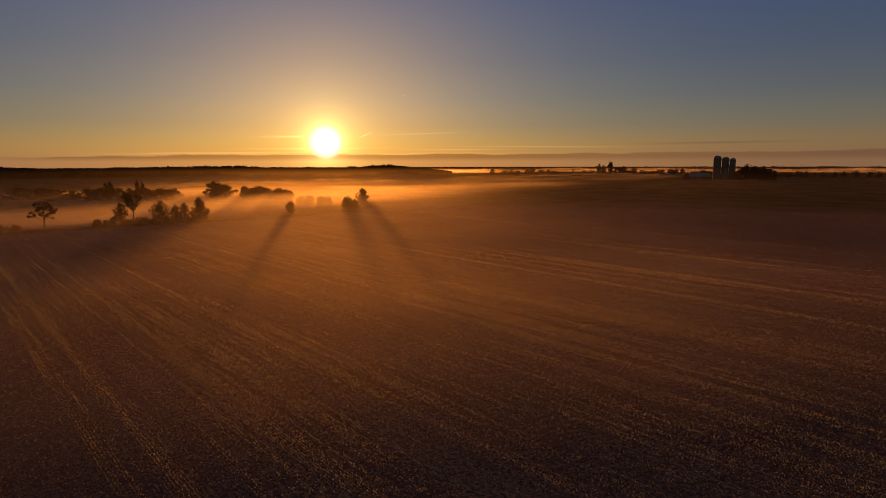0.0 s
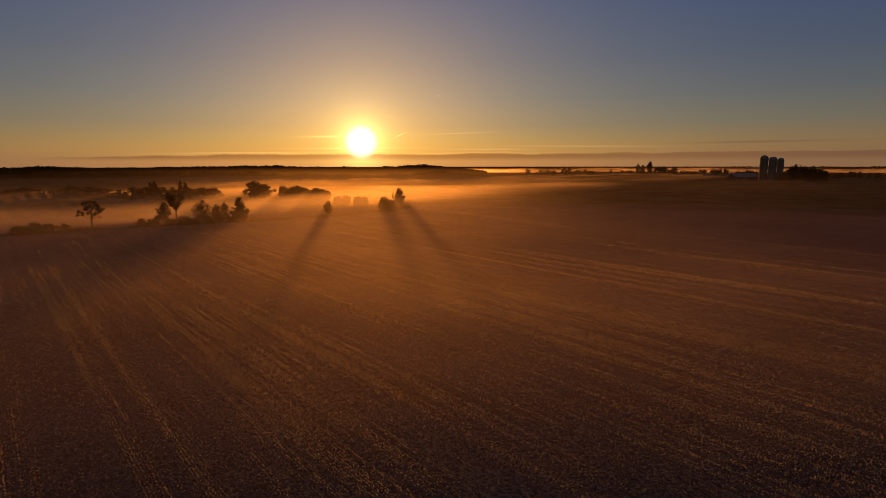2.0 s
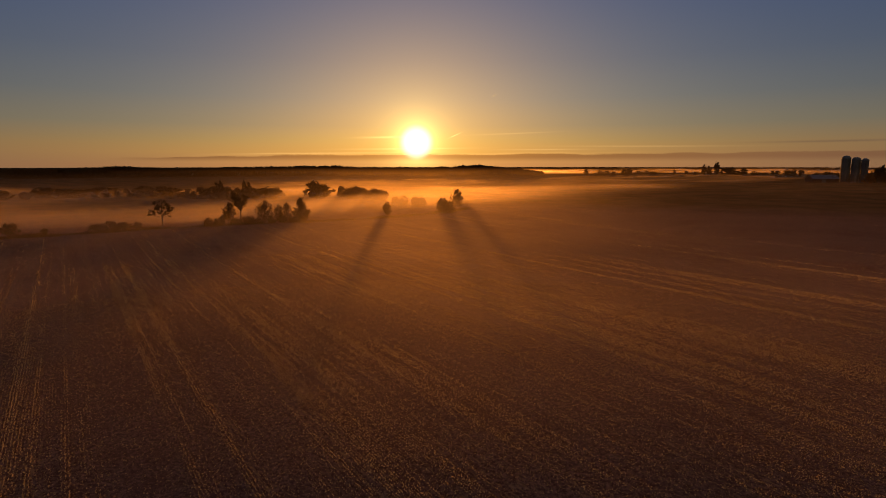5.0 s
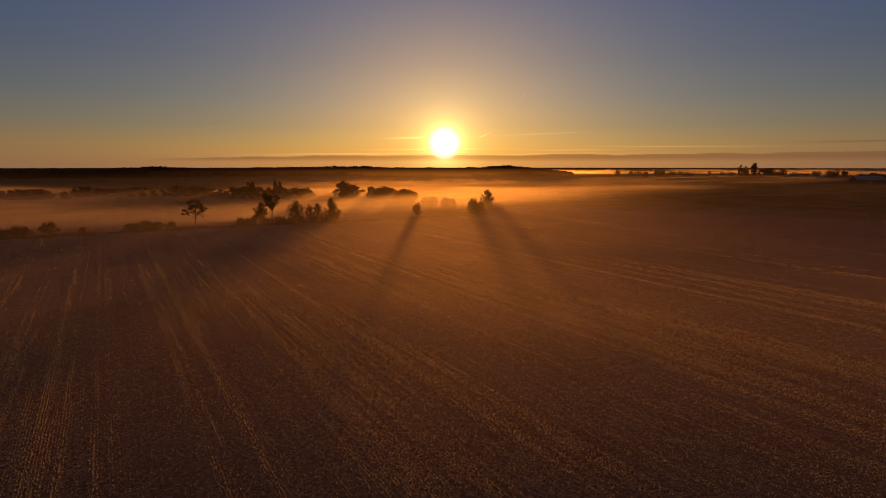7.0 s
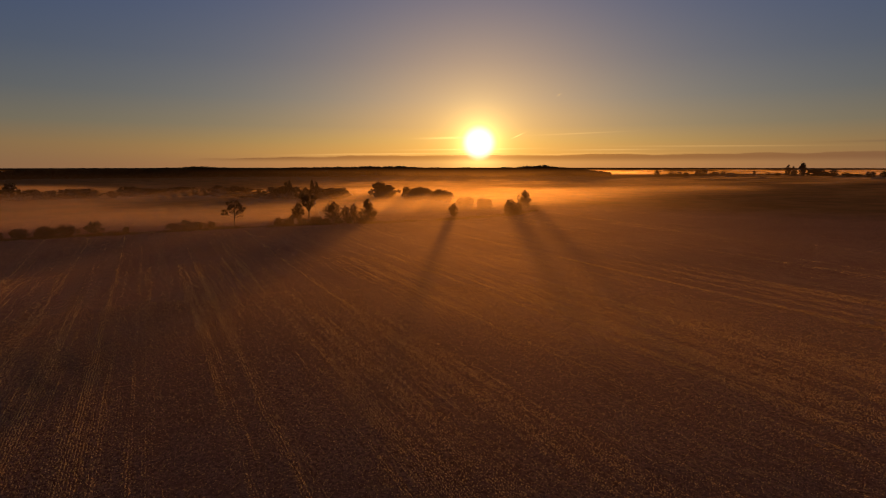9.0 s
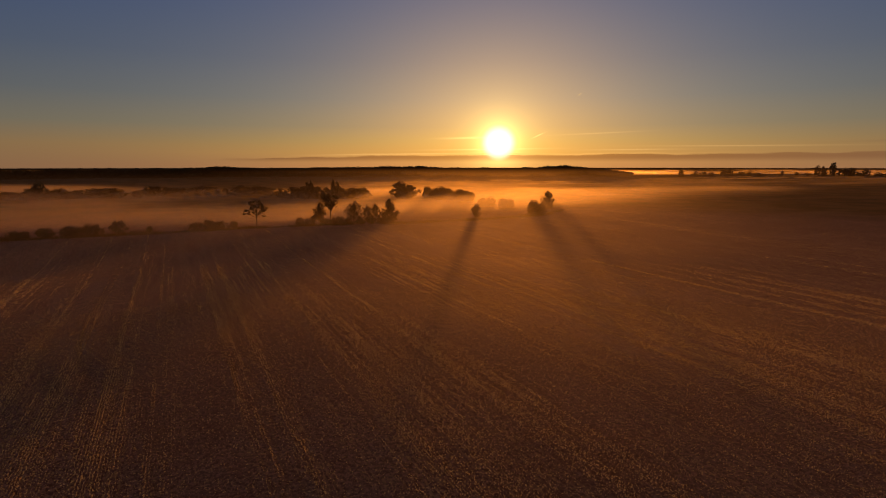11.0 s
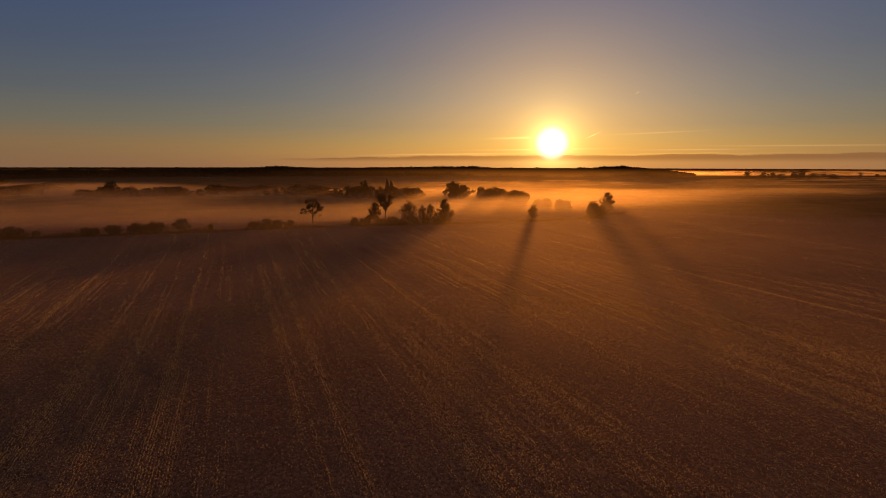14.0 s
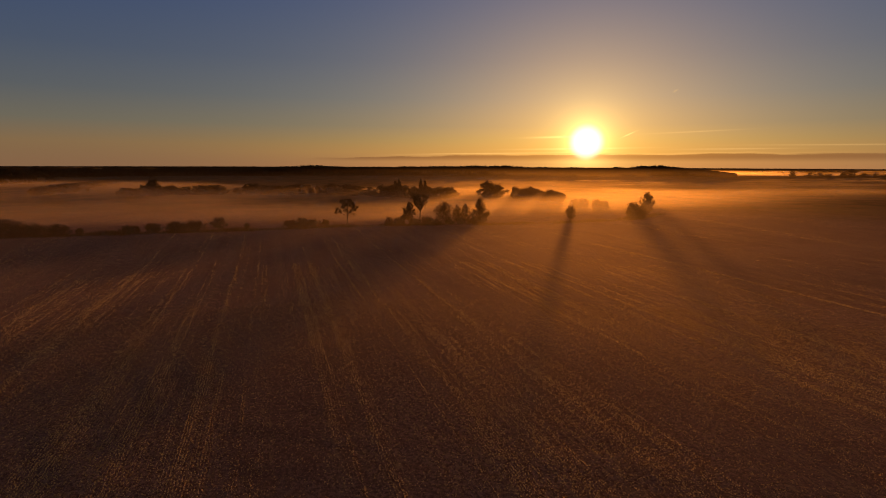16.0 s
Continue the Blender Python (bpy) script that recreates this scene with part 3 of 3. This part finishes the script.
def build_weeds():
    """Rank grass and dead weeds on the unploughed strip along the fence line."""
    rng = np.random.default_rng(77)
    line = np.array([(-175, 52), (-150, 81), (-133, 99), (-118, 120), (-104, 143), (-90, 158), (-74, 168), (-52, 187), (-36, 209), (-30, 232)], float)
    run = np.concatenate([[0], np.cumsum(np.hypot(*np.diff(line, axis=0).T))])
    n = 16000
    s = rng.uniform(0, run[-1], n)
    x = np.interp(s, run, line[:, 0]) + rng.normal(0, 1.3, n)
    y = np.interp(s, run, line[:, 1]) + rng.normal(0, 1.3, n)
    tall = 0.25 + 0.7 * np.clip(np.sin(s * 0.35) * np.sin(s * 0.11 + 1.0) + 0.35, 0, 1)
    h = tall * rng.uniform(0.5, 1.2, n)
    z = ground_z(x, y) - 0.05
    t = rng.uniform(0, math.pi, n)
    dx, dy = np.cos(t) * 0.09, np.sin(t) * 0.09
    lx, ly = rng.normal(0, 0.15, n), rng.normal(0, 0.15, n)
    v = np.stack([np.stack([x - dx, y - dy, z], 1), np.stack([x + dx, y + dy, z], 1), np.stack([x + lx, y + ly, z + h], 1)], 1).reshape(-1, 3)
    ob = new("weeds", fast_mesh("weeds", v, np.arange(n * 3).reshape(-1, 3), LEAVES))
    tagged(ob, "dark dead weeds along the field's fence line", "weeds", kind="stuff")


build_weeds()


# hedges and shrubs farther off: a few grown once, then copied to size
def stock(name, style, count, leaves, size, mat, label, group, height=8.0, width=8.0, seed=0, limbs=16):
    made = []
    for n in range(count):
        ob = build_tree(name, style, height, width, seed + n, leaves, size, mat, label, limbs, sides=5)
        tagged(ob, group=group)
        made.append(ob)
    return made


# copy_thing multiplies by the first one's own scale, so the stock keeps scale one until the end
def spread_all(kinds, rows, height, width):
    for n, (x, y, h, w) in enumerate(rows):
        m = pose(x, y, float(ground_z(x, y)) - 0.1, 0, 0, (n * 137) % 360) @ Matrix.Diagonal((w / width, w / width, h / height, 1))
        if n >= len(rows) - len(kinds):
            kinds[n - len(rows) + len(kinds)].matrix_basis = m
        else:
            copy_thing(kinds[n % len(kinds)], m)


SHRUBS_MID = [
    (-133.9, 323.4, 11.1, 8.6), (-127.9, 323.7, 9.0, 10.0), (-116.7, 324.7, 7.8, 4.7), (-109.4, 316.6, 7.1, 5.2),
    (-105.2, 315.9, 8.1, 7.8), (-101.4, 316.1, 7.0, 5.9), (-97.7, 315.2, 5.4, 3.9), (-91.5, 306.6, 7.1, 6.9),
    (-87.5, 305.7, 6.4, 5.0), (-83.8, 303.6, 5.6, 3.7), (-70.6, 275.1, 4.6, 4.2), (-67.0, 275.0, 4.9, 4.4),
    (-58.6, 265.6, 5.0, 4.0), (-55.6, 266.2, 4.5, 3.6),
]
spread_all(stock("shrub", "round", 4, 3600, 0.6, LEAVES_FAR, "dark shrub of a hedge standing in mist", "mid-field hedge", seed=200), [(x, y, h * 0.92, w * 1.35) for x, y, h, w in SHRUBS_MID], 8.0, 8.0)
SHRUBS_FAR = [
    (-320.0, 224.5, 6.4, 8.6), (-314.4, 232.5, 8.3, 8.1), (-310.9, 239.0, 7.2, 10.2), (-310.2, 245.0, 7.8, 9.7),
    (-305.2, 252.9, 6.8, 7.0), (-303.7, 257.9, 7.5, 3.5), (-301.0, 264.2, 8.2, 12.2), (-298.2, 270.5, 7.9, 9.5),
    (-294.6, 283.3, 6.1, 4.5), (-292.6, 295.4, 9.4, 10.8), (-288.5, 303.7, 7.9, 11.7), (-285.1, 309.7, 7.5, 9.5),
    (-280.3, 316.8, 7.5, 8.8), (-275.0, 321.4, 9.1, 11.2), (-269.4, 323.6, 7.9, 7.2), (-261.2, 323.9, 7.3, 4.0),
    (-250.2, 326.2, 9.8, 10.2), (-236.9, 323.6, 9.3, 11.5), (-225.0, 319.8, 9.2, 9.8), (-212.5, 316.3, 8.0, 5.1),
]
SHRUBS_FARTHER = [
    (-202.1, 313.6, 9.7, 8.6), (-192.9, 312.2, 10.3, 9.2), (-184.9, 312.4, 10.0, 7.7), (-177.0, 314.6, 9.4, 7.0),
    (-170.8, 317.9, 9.0, 9.1), (-164.7, 321.1, 9.0, 9.1), (-158.7, 324.0, 8.9, 7.0), (-367.8, 200.6, 6.6, 5.3),
    (-370.2, 206.8, 6.7, 8.8), (-380.7, 218.9, 7.5, 10.6), (-411.5, 245.7, 7.1, 11.8), (-441.7, 273.3, 6.8, 12.1),
    (-470.9, 302.3, 6.6, 12.3), (-508.6, 336.2, 6.3, 10.4), (-575.4, 321.4, 8.8, 6.4), (-384.6, 232.4, 4.5, 2.9),
    (-389.6, 243.6, 3.7, 2.3),
]
spread_all(stock("shrub", "bush", 5, 1300, 0.85, LEAVES_FAR, "dark leafy shrub in a long hedge above mist", "far hedge", seed=210), [(x, y, h * 0.76, w * 1.5) for x, y, h, w in SHRUBS_FAR + SHRUBS_FARTHER], 8.0, 8.0)
TREES_FAR = [
    (-312.6, 235.1, 10.0, 6.8), (-187.0, 309.9, 11.6, 4.6), (-175.3, 316.6, 11.4, 2.8), (-173.6, 318.7, 10.6, 3.0),
    (77.4, 870.6, 9.1, 7.2), (96.7, 868.6, 6.9, 8.0), (107.1, 867.4, 6.6, 8.0), (115.8, 866.3, 5.5, 7.1),
    (130.7, 860.1, 7.8, 7.1), (138.3, 858.9, 9.4, 7.1), (151.2, 856.8, 5.6, 8.8), (162.1, 854.8, 7.1, 4.4),
    (171.4, 853.0, 4.4, 7.0), (196.3, 837.3, 6.6, 3.4), (211.6, 833.6, 4.7, 4.3), (220.1, 821.0, 4.0, 6.8),
    (227.2, 808.7, 13.0, 5.0), (232.7, 805.0, 11.3, 6.6), (240.1, 797.6, 16.9, 6.6), (250.6, 791.3, 9.7, 11.4),
    (256.5, 787.3, 9.7, 9.7), (262.6, 783.2, 5.0, 8.1),
]
TREES_FARTHER = [
    (268.0, 779.2, 12.1, 7.2), (277.5, 771.6, 6.7, 6.3), (283.1, 769.6, 5.2, 7.1), (289.3, 765.2, 5.2, 7.1),
    (295.5, 759.6, 8.3, 4.7), (299.5, 758.0, 8.4, 4.7), (308.2, 751.2, 9.9, 6.2), (313.8, 746.7, 11.4, 6.1),
    (320.2, 741.8, 10.0, 5.3), (272.0, 601.4, 9.3, 9.9), (276.2, 588.4, 10.7, 9.7), (277.8, 576.6, 9.7, 8.3),
    (367.0, 596.1, 6.2, 8.6), (373.5, 598.0, 7.3, 6.1), (382.1, 598.4, 9.7, 3.1), (386.2, 598.2, 9.1, 3.7),
    (391.7, 598.2, 9.1, 3.7), (399.8, 596.4, 7.9, 2.5), (406.7, 594.1, 7.9, 4.3), (418.5, 592.0, 8.5, 3.0),
    (426.6, 589.9, 8.0, 3.6), (436.2, 585.3, 10.4, 4.2), (448.5, 582.3, 8.1, 4.8), (456.2, 580.1, 8.7, 4.2),
]
TREES_FAR = [(x, y, h, w * 1.45) for x, y, h, w in TREES_FAR] + [(x, y, h * 0.74, w * 1.5) for x, y, h, w in TREES_FARTHER]
spread_all(stock("tree", "round", 6, 600, 1.0, LEAVES_FAR, "small dark tree of a distant misty row", "distant trees", seed=220, limbs=14), TREES_FAR, 8.0, 8.0)
TREES_FARM = [
    (273.5, 517.1, 8.7, 9.6), (284.5, 528.3, 11.6, 7.6), (288.1, 526.3, 14.3, 8.7), (292.5, 521.6, 12.2, 11.8),
    (297.6, 516.4, 11.8, 11.7), (301.3, 511.9, 10.8, 10.5), (303.5, 508.3, 8.8, 7.3),
]
FARM_TREES = stock("tree", "round", 3, 1600, 1.0, LEAVES_FAR, "full dark tree beside the farm silos", "farmyard trees", seed=230)
spread_all(FARM_TREES, TREES_FARM[1:], 8.0, 8.0)
x, y, h, w = TREES_FARM[0]
stand(build_tree("tree", "round", h, w, 240, 1600, 0.9, LEAVES_RUST, "rust-coloured autumn tree beside the farm silos", 22), x, y)


def build_wood(name, line, depth, height, spacing, seed, label):
    """A belt of woodland: hundreds of crowns of leaf clumps over thin stems, in one mesh."""
    rng = np.random.default_rng(seed)
    line = np.array(line, float)
    seg = np.hypot(*np.diff(line[:, :2], axis=0).T)
    run = np.concatenate([[0], np.cumsum(seg)])
    vs, fs, base = [], [], 0
    rows = int(depth / spacing)
    for d in np.arange(0, run[-1], spacing * 0.85):
        for r in range(rows):
            s = np.clip(d + rng.normal(0, 1.5), 0, run[-1])
            x, y = np.interp(s, run, line[:, 0]), np.interp(s, run, line[:, 1])
            k = np.hypot(x, y)
            x, y = x * (1 + (r * spacing + rng.normal(0, 2)) / k), y * (1 + (r * spacing + rng.normal(0, 2)) / k)
            h = np.interp(s, run, line[:, 2]) * height * (0.95 + 0.20 * noise.noise((s * 0.011, r * 0.05, seed)) + 0.17 * noise.noise((s * 0.045, r * 0.12, seed + 5)) + rng.normal(0, 0.035))
            h = max(h, 3.0)
            w = spacing * rng.uniform(0.6, 1.15)
            n = 150 if r < 2 else 60
            t = rng.uniform(0.03, 1, n) ** (0.95 if r < 2 else 0.7)
            fat = np.sqrt(np.clip(1 - np.clip((t - 0.55) / 0.45, 0, 1) ** 2, 0, 1)) * w * np.sqrt(rng.random(n))
            turn = rng.uniform(0, 6.283, n)
            z = float(ground_z(x, y))
            c = np.stack([x + fat * np.cos(turn), y + fat * np.sin(turn), z + t * h], 1)
            v, f = leaf_cards(rng, c, 2.3, 0.2)
            vs.append(v)
            fs.append(f + base)
            base += len(v)
    ob = new(name, fast_mesh(name, np.concatenate(vs), np.concatenate(fs), LEAVES_FAR))
    return tagged(ob, label, "woodland", kind="stuff")


# far woods: points of the near edge, with the share of the full height there
build_wood("woodland", [(-900, 330, 0.8), (-800, 425, 0.75), (-715, 595, 0.75), (-575, 731, 0.95), (-440, 815, 0.95), (-299, 881, 1.05), (-195, 909, 0.85), (-100, 935, 1.08), (-40, 946, 0.9), (-12, 950, 0.62), (14, 953, 0.35)],
           42, 15.0, 7.0, 1, "long dark belt of autumn woodland under the sunrise")
build_wood("woodland", [(-640, 200, 1.0), (-592, 289, 1.0), (-598, 318, 0.6)], 30, 15.0, 6.5, 2, "dark corner of woodland beyond the meadow")
build_wood("woodland", [(-2300, 900, 1.0), (-1500, 1900, 1.0), (-700, 2500, 0.9), (200, 2500, 0.8), (900, 2300, 1.0), (1700, 2000, 1.0), (2400, 1500, 1.0)], 20, 11.0, 8.5, 3, "faint far line of woodland on the horizon")
build_wood("woodland", [(90, 1500, 0.4), (150, 1480, 0.9), (320, 1450, 0.9), (420, 1420, 0.4)], 18, 11.0, 8.0, 4, "low far wood standing in bright mist")

# ---------------------------------------------------------------- the farm


def lathe(profile, sides=32):
    bm = bmesh.new()
    rings = [[bm.verts.new((r * math.cos(2 * math.pi * k / sides), r * math.sin(2 * math.pi * k / sides), z)) for k in range(sides)] for r, z in profile]
    for a, b in zip(rings, rings[1:]):
        for k in range(sides):
            bm.faces.new((a[k], a[(k + 1) % sides], b[(k + 1) % sides], b[k]))
    bm.faces.new(rings[-1])
    bm.faces.new(rings[0][::-1])
    return bm


def box(bm, x0, y0, z0, x1, y1, z1):
    v = [bm.verts.new(p) for p in ((x0, y0, z0), (x1, y0, z0), (x1, y1, z0), (x0, y1, z0), (x0, y0, z1), (x1, y0, z1), (x1, y1, z1), (x0, y1, z1))]
    for q in ((3, 2, 1, 0), (4, 5, 6, 7), (0, 1, 5, 4), (1, 2, 6, 5), (2, 3, 7, 6), (3, 0, 4, 7)):
        bm.faces.new([v[i] for i in q])


def build_silo(x, y, radius, height, label):
    silo = new("silo")
    prof = [(radius + 0.15, -0.5), (radius + 0.15, 0.4), (radius, 0.42)]
    # hoops round the staves
    for k in range(1, int(height / 0.9)):
        h = k * 0.9
        prof += [(radius, h - 0.05), (radius + 0.04, h - 0.04), (radius + 0.04, h + 0.04), (radius, h + 0.05)]
    prof += [(radius, height - 0.05), (radius + 0.1, height), (radius + 0.1, height + 0.15)]
    part("body", from_bmesh("silo body", lathe(prof), CONCRETE), silo)
    r = radius + 0.12
    cap = [(r, height + 0.14)] + [(r * math.cos(a), height + 0.16 + r * 0.8 * math.sin(a)) for a in np.linspace(0.05, 1.5, 9)]
    part("roof", from_bmesh("silo roof", lathe(cap), DOME, True), silo, "dull metal silo roof")
    silo.matrix_basis = pose(x, y, float(ground_z(x, y)), 0, 0, 25)
    return tagged(silo, label, "silo", "farm silos")


build_silo(266.3, 539.9, 3.5, 20.0, "tall concrete stave silo with a domed roof")
build_silo(272.7, 536.7, 3.3, 18.9, "tall concrete stave silo with a low domed roof")
build_silo(278.2, 533.9, 2.7, 18.3, "slimmer concrete silo with a small domed roof")


def build_barn():
    barn = new("barn")
    L, W, E, R = 24.0, 10.0, 3.4, 6.6
    bm = bmesh.new()
    box(bm, 0, 0, -0.4, L, 0.2, E)
    part("wall", from_bmesh("barn wall", bm, BARN_WALL), barn)
    bm = bmesh.new()
    box(bm, 0, W - 0.2, -0.4, L, W, E)
    part("wall", from_bmesh("barn wall", bm, BARN_WALL), barn)
    for x0 in (0.0, L - 0.2):
        bm = bmesh.new()
        v = [bm.verts.new((x0 + d, y, z)) for d in (0, 0.2) for y, z in ((0.2, -0.4), (W - 0.2, -0.4), (W - 0.2, E), (W / 2, R - 0.15), (0.2, E))]
        bm.faces.new(v[:5][::-1])
        bm.faces.new(v[5:])
        for i in range(5):
            bm.faces.new((v[i], v[(i + 1) % 5], v[5 + (i + 1) % 5], v[5 + i]))
        part("gable", from_bmesh("barn gable", bm, BARN_WALL), barn)
    for side in (0, 1):
        bm = bmesh.new()
        y0, y1 = (-0.5, W / 2) if side == 0 else (W + 0.5, W / 2)
        n = 24
        for i in range(n):
            xa, xb = -0.4 + (L + 0.8) * i / n, -0.4 + (L + 0.8) * (i + 0.9) / n
            q = [(xa, y0, E - 0.3), (xb, y0, E - 0.3), (xb, y1, R), (xa, y1, R)]
            lo = [bm.verts.new((px, py, pz)) for px, py, pz in q]
            hi = [bm.verts.new((px, py, pz + 0.08 + 0.03 * (i % 2))) for px, py, pz in q]
            bm.faces.new(hi)
            bm.faces.new(lo[::-1])
            for k in range(4):
                bm.faces.new((lo[k], lo[(k + 1) % 4], hi[(k + 1) % 4], hi[k]))
        bmesh.ops.recalc_face_normals(bm, faces=bm.faces)
        part("roof", from_bmesh("barn roof", bm, BARN_ROOF), barn, "pale sheet-metal roof")
    bm = bmesh.new()
    box(bm, 8, -0.1, 0, 12, -0.02, 2.9)
    part("door", from_bmesh("barn door", bm, STEEL), barn, "dark sliding door")
    barn.matrix_basis = pose(235.5, 527.0, float(ground_z(246, 530)), 0, 0, 13)
    tagged(barn, "low long barn with a pale metal roof", "barn")


build_barn()

# ---------------------------------------------------------------- stubble


def build_stubble():
    """Cut straw left standing in the seed rows: tall and bright in some passes, short and weathered in others."""
    rng = np.random.default_rng(9)
    cols = [[] for _ in range(5)]
    for near, far, gap, step, wide in ((14, 62, 0.2, 0.085, 0.036), (62, 115, 0.2, 0.14, 0.05), (115, 235, 0.4, 0.5, 0.13)):
        rows = np.arange(-235, 235, gap)
        run = np.arange(-120, 235, step)
        for r in rows:
            x, y = r * ACROSS[0] + run * ALONG[0], r * ACROSS[1] + run * ALONG[1]
            d, az = np.hypot(x + 5, y - 8), np.arctan2(x + 5, y - 8)
            sel = (d > near) & (d < far) & (az > -1.25) & (az < 1.3) & ((x + 90) * -0.767 + (y - 155) * 0.642 < -4)
            if not sel.any():
                continue
            b = run[sel]
            k = 0.5 + 0.9 * noise.noise((r * 0.5, 3.1, 0)) + 0.55 * noise.noise((r * 0.13, 9.7, 0)) + 0.75 * noise.noise((r * 2.6, 1.3, 0))
            # fewer, shorter and darker straws with distance, which dims the far field
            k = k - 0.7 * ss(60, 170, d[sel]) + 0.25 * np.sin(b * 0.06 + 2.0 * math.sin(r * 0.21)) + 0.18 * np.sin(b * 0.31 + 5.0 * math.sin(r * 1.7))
            # darker again to the right, painting in the weaker sunlight there
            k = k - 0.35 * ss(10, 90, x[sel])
            # gaps where the straw was torn out or lies flat
            keep = rng.random(len(b)) < 0.30 + 0.42 * np.clip(k, 0, 1)
            if not keep.any():
                continue
            b, k, px, py = b[keep], k[keep], x[sel][keep], y[sel][keep]
            n = len(b)
            cols[0].append(px + rng.normal(0, 0.03, n))
            cols[1].append(py + rng.normal(0, 0.03, n))
            cols[2].append(rng.uniform(0.5, 1.3, n) * wide)
            cols[3].append((0.02 + 0.06 * np.clip(k, 0, 1)) * rng.uniform(0.6, 1.3, n))
            cols[4].append(np.clip(k + rng.normal(0, 0.38, n), 0, 1))
    x, y, w, h, k = (np.concatenate(q) for q in cols)
    n = len(x)
    z = ground_z(x, y) + 0.12 * np.sin(x * 0.043 + 1.7 * np.sin(y * 0.021)) * np.cos(y * 0.037) * ss(30, 90, np.hypot(x, y)) - 0.02
    t = rng.uniform(0, math.pi, n)
    lx, ly = rng.normal(0, 0.02, n), rng.normal(0, 0.02, n)
    dx, dy = np.cos(t) * w, np.sin(t) * w
    v = np.stack([np.stack([x - dx, y - dy, z], 1), np.stack([x + dx, y + dy, z], 1), np.stack([x + dx + lx, y + dy + ly, z + h + 0.02], 1), np.stack([x - dx + lx, y - dy + ly, z + h * 0.8 + 0.02], 1)], 1).reshape(-1, 3)
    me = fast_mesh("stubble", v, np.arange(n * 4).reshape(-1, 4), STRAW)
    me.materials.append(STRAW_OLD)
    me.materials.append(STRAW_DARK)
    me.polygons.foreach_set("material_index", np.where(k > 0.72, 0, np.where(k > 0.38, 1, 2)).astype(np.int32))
    tagged(new("stubble", me), "cut straw stubble standing in long drilled rows", "stubble", kind="stuff")


build_stubble()


def build_litter():
    """Loose straw and crumbs of soil strewn between the rows."""
    rng = np.random.default_rng(19)
    for name, n, mat, lo, hi, flat, label in (("straw_litter", 110000, STRAW_OLD, 0.05, 0.16, 0.3, "loose dull straw strewn between the stubble rows"),
                                              ("soil_crumbs", 110000, STRAW_DARK, 0.04, 0.11, 0.8, "dark crumbs of turned soil on the field")):
        d = np.sqrt(rng.uniform(14 ** 2, 85 ** 2, n))
        az = rng.uniform(-1.25, 1.3, n)
        x, y = d * np.sin(az) - 5, d * np.cos(az) + 8
        z = ground_z(x, y) + 0.12 * np.sin(x * 0.043 + 1.7 * np.sin(y * 0.021)) * np.cos(y * 0.037) * ss(30, 90, np.hypot(x, y))
        size = rng.uniform(lo, hi, n) * (0.7 + d / 100)
        t, tip = rng.uniform(0, 2 * math.pi, n), rng.uniform(0.1, flat + 0.2, n)
        a = np.stack([np.cos(t) * size, np.sin(t) * size, tip * size], 1)
        b = np.stack([-np.sin(t) * size * 0.4, np.cos(t) * size * 0.4, rng.uniform(-0.1, 0.1, n) * size], 1)
        c = np.stack([x, y, z + 0.005], 1)
        top = c + a * 0.5 + np.stack([0 * x, 0 * x, size * flat * 0.5], 1)
        v = np.stack([c - a * 0.5, c + b, top, c - b], 1).reshape(-1, 3)
        tagged(new(name, fast_mesh(name, v, np.arange(n * 4).reshape(-1, 4), mat)), label, "litter" if n and flat < 0.5 else "soil", kind="stuff")


build_litter()
